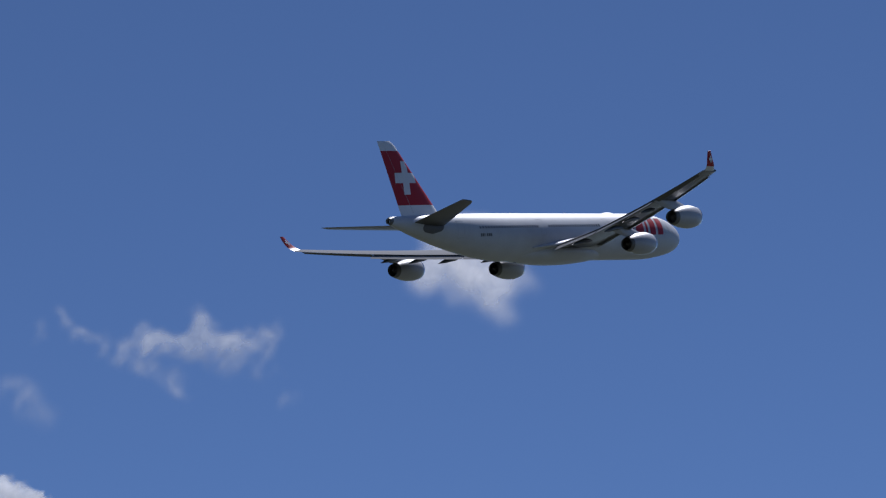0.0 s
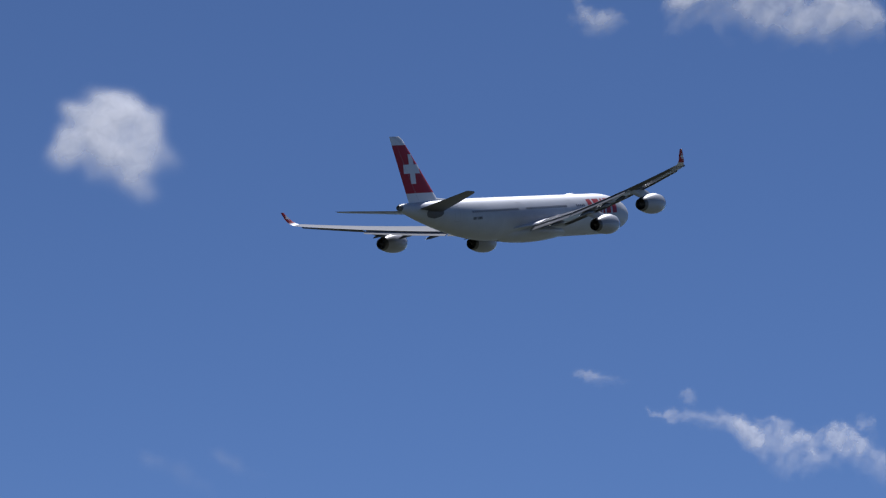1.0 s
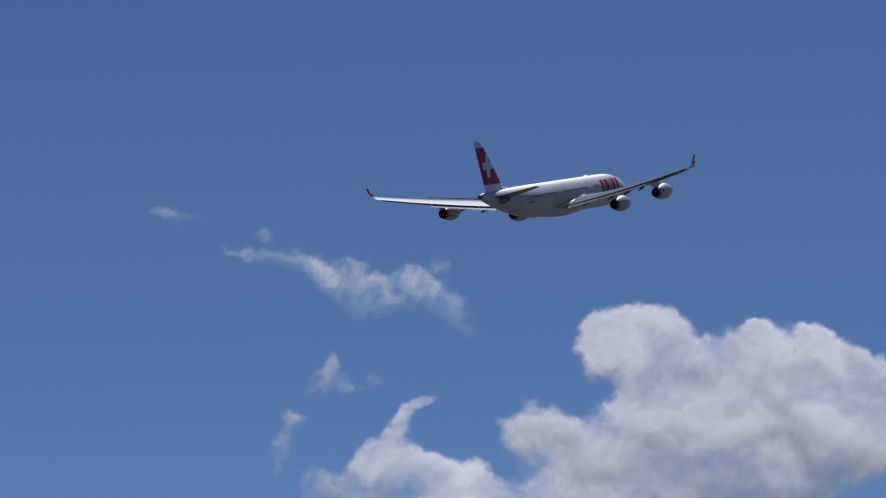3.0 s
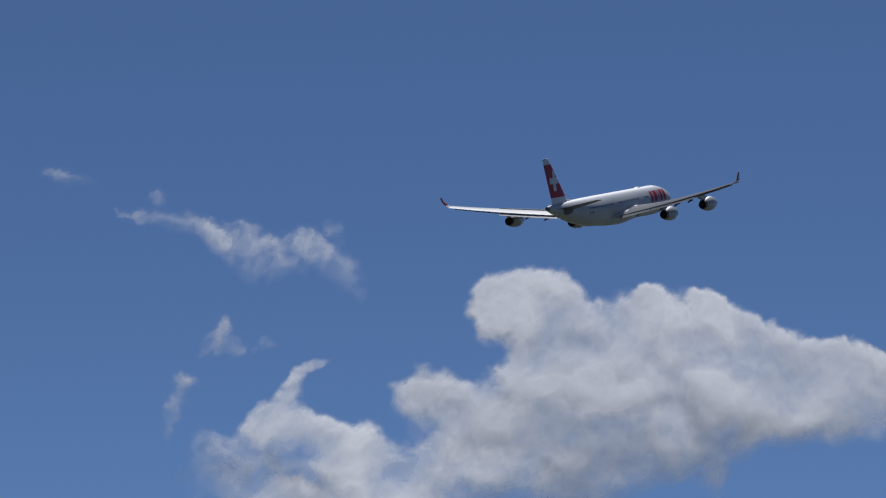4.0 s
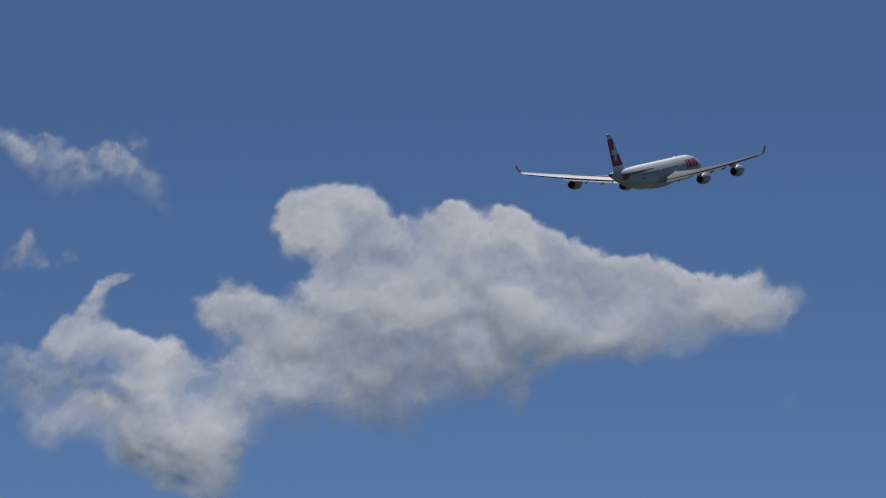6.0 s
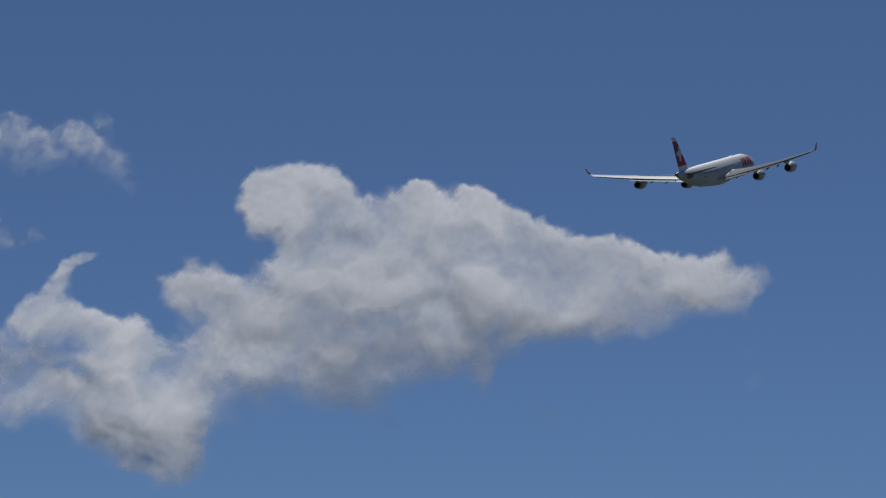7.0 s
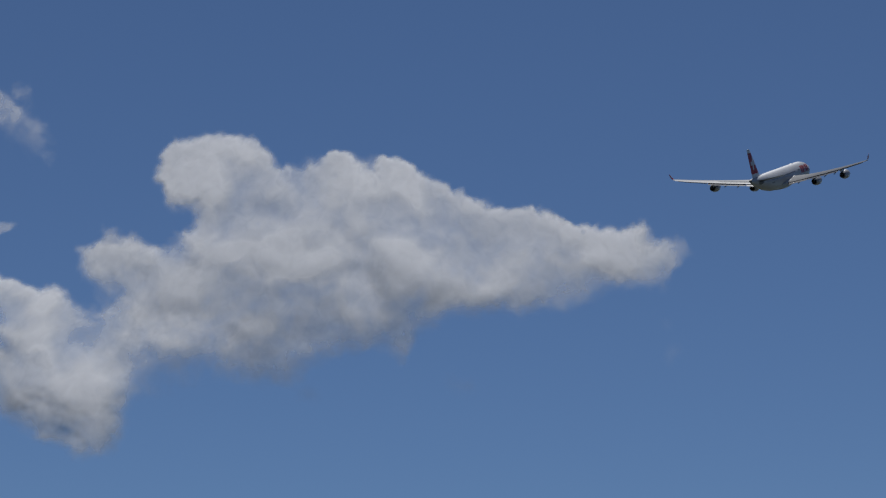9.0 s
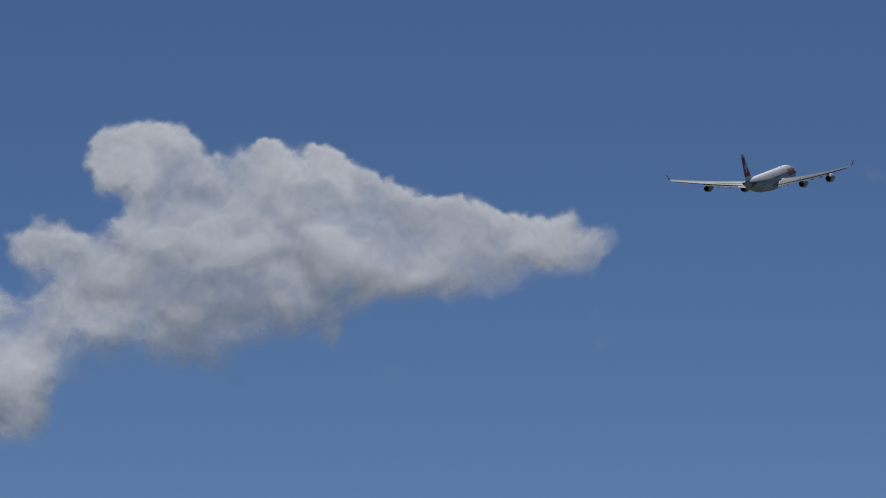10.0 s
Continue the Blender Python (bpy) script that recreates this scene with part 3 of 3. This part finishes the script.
RIDGE = (
    (108, 48, 55.2, 26, 1, -22), (168, 29, 55.2, 25, 1, -20), (234, 14, 49.2, 22.8, 0.95, -12), (282, 4, 38, 26, 0.92, 0),
    (301, 23, 20, 11, 0.55, 30), (334, 12, 22, 18, 0.5, -10), (319, 1, 26, 20, 0.6, 0), (250, 24, 30, 15, 0.7, -15),
    (52, 86, 30, 18, 1, -22), (108, 67, 42, 17, 1, -25), (164, 45, 42, 17, 1, -20), (213, 32, 36, 15, 0.9, -18),
)
MIDDLE = (
    (-60, 24, 78, 48, 1, 0), (30, 30, 90, 48, 1, 0), (120, -14, 87, 39, 1, -5), (207, -19, 75, 26.4, 0.95, 10),
    (-132, -24, 72, 48, 0.95, 0), (-42, -36, 78, 42, 0.95, 0), (54, -42, 66, 36, 0.95, 15),
)
SKIRT = (
    (-234, 0, 39.6, 24, 0.9, 0), (-265, -1, 25.2, 22.8, 0.72, 0), (-204, -36, 48, 30, 0.72, 0), (-204, -66, 60, 33.6, 0.62, 0),
    (-150, -93, 63, 28.8, 0.62, 0), (-252, -72, 36, 36, 0.42, 0), (-108, -111, 33, 16.8, 0.5, -10), (-204, -126, 48, 24, 0.35, 0),
    (0, -82, 54, 15.6, 0.42, 10), (51, -84, 13.2, 13.2, 0.5, 0), (-60, -105, 36, 16.8, 0.42, 0), (-72, -72, 57, 30, 0.72, 0),
    (-240, -111, 54, 33.6, 0.34, 0), (51, -97, 8.4, 15.6, 0.35, 0), (-66, -123, 18, 14.4, 0.3, 0),
)
HORN = (
    (-369, 32, 13, 5, 0.52, 15), (-385, 21, 15, 8, 0.6, 35), (-397, 3, 21, 14, 0.6, 40), (-418, -24, 34, 20, 0.64, 28),
)
LOBE = (
    (-347, -42, 48, 19.2, 0.9, -20), (-320, -79, 48, 36, 0.95, -40), (-395, -102, 39, 15.6, 0.75, -15), (-308, -139, 48, 36, 0.9, -40),
    (-461, -61, 38, 30, 0.5, 0), (-503, -82, 18, 12, 0.25, 0), (-470, -96, 34, 24, 0.45, 0), (-440, -122, 34, 22, 0.5, 0), (-431, -73, 30, 18, 0.4, 0), (-382, -118, 45, 25.2, 0.75, -20),
    (-362, -76, 28, 18, 0.55, 0), (-404, -70, 26, 16, 0.5, 0), (-386, -34, 30, 18, 0.65, 0), (-335, -154, 45, 27, 0.8, -25), (-275, -167, 38.6, 27.9, 0.9, -40),
    (-265, -127, 32.1, 36.4, 0.85, 0), (-303, -189, 27.9, 16.1, 0.7, -20), (-402, -44, 33, 15.6, 0.6, 0),
)
cloud("large white cumulus with grey underside and a ragged horned lobe", 0.961, 8.861, HEAD + RIDGE + MIDDLE + SKIRT + HORN + LOBE, 11, lean=3.2, curl=0.02, least=1.35, sag=-130.0, veil=0.46, lumps=1.0, depth=90, bulk=26, ragged=0.85, step=1.4, layers=4, firm=True)

PUFF = (
    (3, 21, 39, 31.2, 1, -35), (30, 9, 27, 27, 0.9, 0), (9, -18, 37.2, 22.8, 0.85, 0), (27, -39, 22.8, 13.2, 0.7, -35),
    (-51, -7, 19.2, 18, 0.8, 0), (-43, 27, 16.8, 7.2, 0.7, -40), (-21, 6, 24, 24, 0.8, 0), (54, -15, 16.8, 12, 0.4, -20),
    (-9, 51, 9, 8.4, 0.5, 0),
)
cloud("small soft torn white puff of cloud", -15.007, 15.333, PUFF, 23, solid=3.8, haze=3, ragged=0.6, warp=9, grain=32, depth=40, lumps=0.3, bulk=16, layers=3, cut=0.17, lean=5.0, veil=0.3, crisp=0.4)

STREAK = (
    (-116, 33, 21.6, 3.8, 0.65, -20), (-86, 29, 24.6, 5.4, 0.55, -12), (-51, 20, 28.8, 9, 0.8, -15), (-21, 7, 31.2, 10.8, 0.85, -38),
    (1, -12, 23.4, 12, 0.8, -50), (9, 12, 19.2, 15.6, 0.5, -30), (39, -2, 33.6, 12, 0.75, 15), (45, -19, 39.6, 12, 0.6, 5),
    (87, -1, 16.8, 20.4, 0.65, 20), (98, -17, 31.2, 18, 0.8, -38), (117, -35, 20.4, 9.6, 0.6, -48), (-91, 50, 9.5, 6.5, 0.75, -30),
    (-201, 77, 19.2, 5.4, 0.45, -10), (-180, 70, 24, 8.4, 0.3, -10), (109, 15, 7.2, 16.2, 0.35, 0),
)
cloud("thin white cloud wisp trailing in blue sky", -5.301, 11.001, STREAK, 31, solid=1.2, veil=0.8, ragged=0.8, warp=9, grain=20, depth=22, lumps=0.12, bulk=6, lean=4.0, step=1.2, layers=2, cut=0.06, haze=1, curl=0.0)

TUFT = (
    (-3, 11, 7.2, 18, 0.55, 0), (-5, -3, 16.8, 12, 0.5, 0), (-12, -13, 16.8, 6.6, 0.5, 30), (18, -10, 24, 5.4, 0.35, 5),
    (42, -6, 12.6, 5.4, 0.3, 0),
)
cloud("small torn wisp of white cloud", -5.422, 9.652, TUFT, 37, solid=1.6, veil=0.7, ragged=0.8, warp=9, grain=20, depth=22, lumps=0.12, bulk=6, lean=2.4, step=1.2, layers=2, cut=0.06, haze=1, curl=0.0)

PLUME = (
    (10, 26, 10.8, 8.4, 0.8, 0), (0, 3, 8.4, 18, 0.65, -25), (-8, -19, 8.4, 16.2, 0.65, -20),
)
cloud("small upright wisp of white cloud", -6.106, 8.670, PLUME, 41, solid=1.6, veil=0.7, ragged=0.8, warp=9, grain=20, depth=22, lumps=0.12, bulk=6, lean=2.4, step=1.2, layers=2, cut=0.06, haze=1, curl=0.0)

VEIL = (
    (-117, 27, 20.4, 6.6, 0.6, -45), (-99, 12, 17.4, 6.6, 0.6, -25), (0, 5, 50.4, 18, 0.8, -8), (21, 24, 9.6, 20.4, 0.5, 10),
    (48, -15, 48, 10.8, 0.6, -12), (90, 5, 12.6, 24, 0.5, -15), (48, 7, 43.2, 19.2, 0.65, -5), (-42, -7, 42, 20.4, 0.45, -15),
    (-18, -31, 27.6, 6.6, 0.5, -35), (116, -48, 10.8, 9.6, 0.28, 0), (-152, 19, 9.6, 9.6, 0.28, 0),
)
cloud("ragged thin white cloud wisp", -19.355, 14.077, VEIL, 43, solid=1.35, veil=0.7, ragged=0.8, warp=9, grain=20, depth=22, lumps=0.12, bulk=6, lean=2.4, step=1.2, layers=2, cut=0.06, haze=2, curl=0.0)

HAZE = (
    (-6, 6, 27.6, 19.2, 0.45, -35), (18, -12, 34.2, 12, 0.4, -25),
)
cloud("faint thin white cloud wisp", -21.633, 13.257, HAZE, 47, solid=0.8, veil=0.7, ragged=0.8, warp=9, grain=20, depth=22, lumps=0.12, bulk=6, lean=2.4, step=1.2, layers=2, cut=0.06, haze=3, curl=0.0)

EDGE = (
    (0, 6, 33, 24, 0.95, -30), (36, -3, 27, 12, 0.9, -10), (-30, -6, 54, 36, 1, 0),
)
cloud("white torn edge of a larger cloud", -22.045, 11.827, EDGE, 53, solid=3, ragged=0.5, warp=9, grain=30, depth=60, lumps=0.4)

BAND = (
    (-210, 8, 28.8, 15.6, 0.42, -30), (-185, -2, 21.6, 10.8, 0.42, -20), (-99, 6, 24, 20.4, 0.5, -30), (-54, 3, 41.4, 24, 0.7, 0),
    (0, -6, 55.2, 22.2, 0.75, -10), (48, -12, 55.2, 18, 0.75, 0), (84, -12, 31.2, 15.6, 0.6, -20), (30, 12, 61.8, 13.8, 0.5, 0),
    (-66, 24, 41.4, 13.8, 0.9, 0), (-18, 27, 55.2, 13.8, 0.9, 0),
)
cloud("long thin white cloud high up", -4.978, 17.162, BAND, 59, solid=2.2, veil=0.5, ragged=0.7, warp=9, grain=30, depth=22, lumps=0.12, bulk=6, lean=3.2, step=1.2, layers=2, cut=0.06, haze=1, curl=0.0)

MIST = (
    (-33, 3, 27.6, 8.4, 0.4, -25), (30, 8, 24, 8.4, 0.4, -30), (54, -6, 31.2, 6.6, 0.35, -25), (-6, -15, 34.2, 6.6, 0.3, -20),
    (-390, 80, 25.2, 12, 0.42, -20), (-339, 52, 36, 7.8, 0.3, -15),
)
cloud("faint thin white cloud wisps", -13.668, 10.664, MIST, 61, solid=0.8, veil=0.7, ragged=0.8, warp=9, grain=20, depth=22, lumps=0.12, bulk=6, lean=2.4, step=1.2, layers=2, cut=0.06, haze=3, curl=0.0)

SHRED = (
    (0, 0, 27.6, 10.8, 0.5, -15), (-192, 5, 45, 10.8, 0.45, -5), (-99, 11, 36, 8.4, 0.35, -10),
)
cloud("faint thin white cloud shred", -11.043, 9.838, SHRED, 67, solid=0.8, veil=0.7, ragged=0.8, warp=9, grain=20, depth=22, lumps=0.12, bulk=6, lean=2.4, step=1.2, layers=2, cut=0.06, haze=3, curl=0.0)

SPECKS = (
    (-3, 6, 9.6, 19.2, 0.32, 20), (-222, -42, 15, 8.4, 0.28, -20), (-378, -45, 12.6, 6.6, 0.28, -30),
)
cloud("faint thin cloud shreds below the large cumulus", 5.724, 7.598, SPECKS, 71, solid=1.8, veil=0.7, ragged=0.8, warp=9, grain=20, depth=22, lumps=0.12, bulk=6, lean=2.4, step=1.2, layers=2, cut=0.06, haze=3, curl=0.0)

SCRAP = (
    (0, 0, 15, 6.6, 0.35, 0),
)
cloud("faint thin cloud shred", 9.727, 9.933, SCRAP, 73, solid=1.8, veil=0.7, ragged=0.8, warp=9, grain=20, depth=22, lumps=0.12, bulk=6, lean=2.4, step=1.2, layers=2, cut=0.06, haze=3, curl=0.0)


def motions():
    # seconds, place, heading, pitch, bank to the left
    rows = (
        (0.0, -108.27, 435.07, 128.43, 19.38, 13.61, 0.31),
        (0.5, -93.32, 468.96, 130.06, 19.70, 13.80, 0.27),
        (1.0, -78.91, 501.30, 131.21, 20.10, 14.10, 0.61),
        (1.5, -66.19, 541.68, 134.39, 20.37, 14.26, 1.29),
        (2.0, -52.28, 579.06, 137.55, 20.72, 14.57, 1.06),
        (2.5, -38.58, 618.66, 141.26, 20.78, 14.85, 0.61),
        (4.0, 2.99, 732.07, 151.64, 21.81, 14.89, -0.08),
        (4.5, 16.89, 773.94, 157.09, 22.29, 15.18, 0.26),
        (5.0, 30.65, 808.32, 161.36, 22.12, 14.93, 0.43),
        (5.5, 44.50, 849.74, 166.89, 22.46, 14.52, -0.18),
        (7.0, 87.02, 965.60, 182.30, 22.50, 14.93, 2.4),
        (7.5, 101.12, 1006.47, 187.47, 22.52, 15.20, 2.1),
        (8.0, 115.50, 1046.88, 192.75, 22.54, 15.27, 2.1),
        (8.5, 129.83, 1087.83, 197.82, 22.08, 15.65, 2.5),
        (9.0, 144.29, 1129.89, 203.37, 22.48, 15.14, 2.25),
        (9.5, 159.23, 1172.21, 208.91, 22.41, 15.10, 1.75),
        (10.0, 173.65, 1210.72, 213.70, 22.53, 15.05, 1.3),
    )
    walk(airliner, [(t, pose(x, y, z, -bank, -pitch, 90 - head)) for t, x, y, z, head, pitch, bank in rows])


motions()
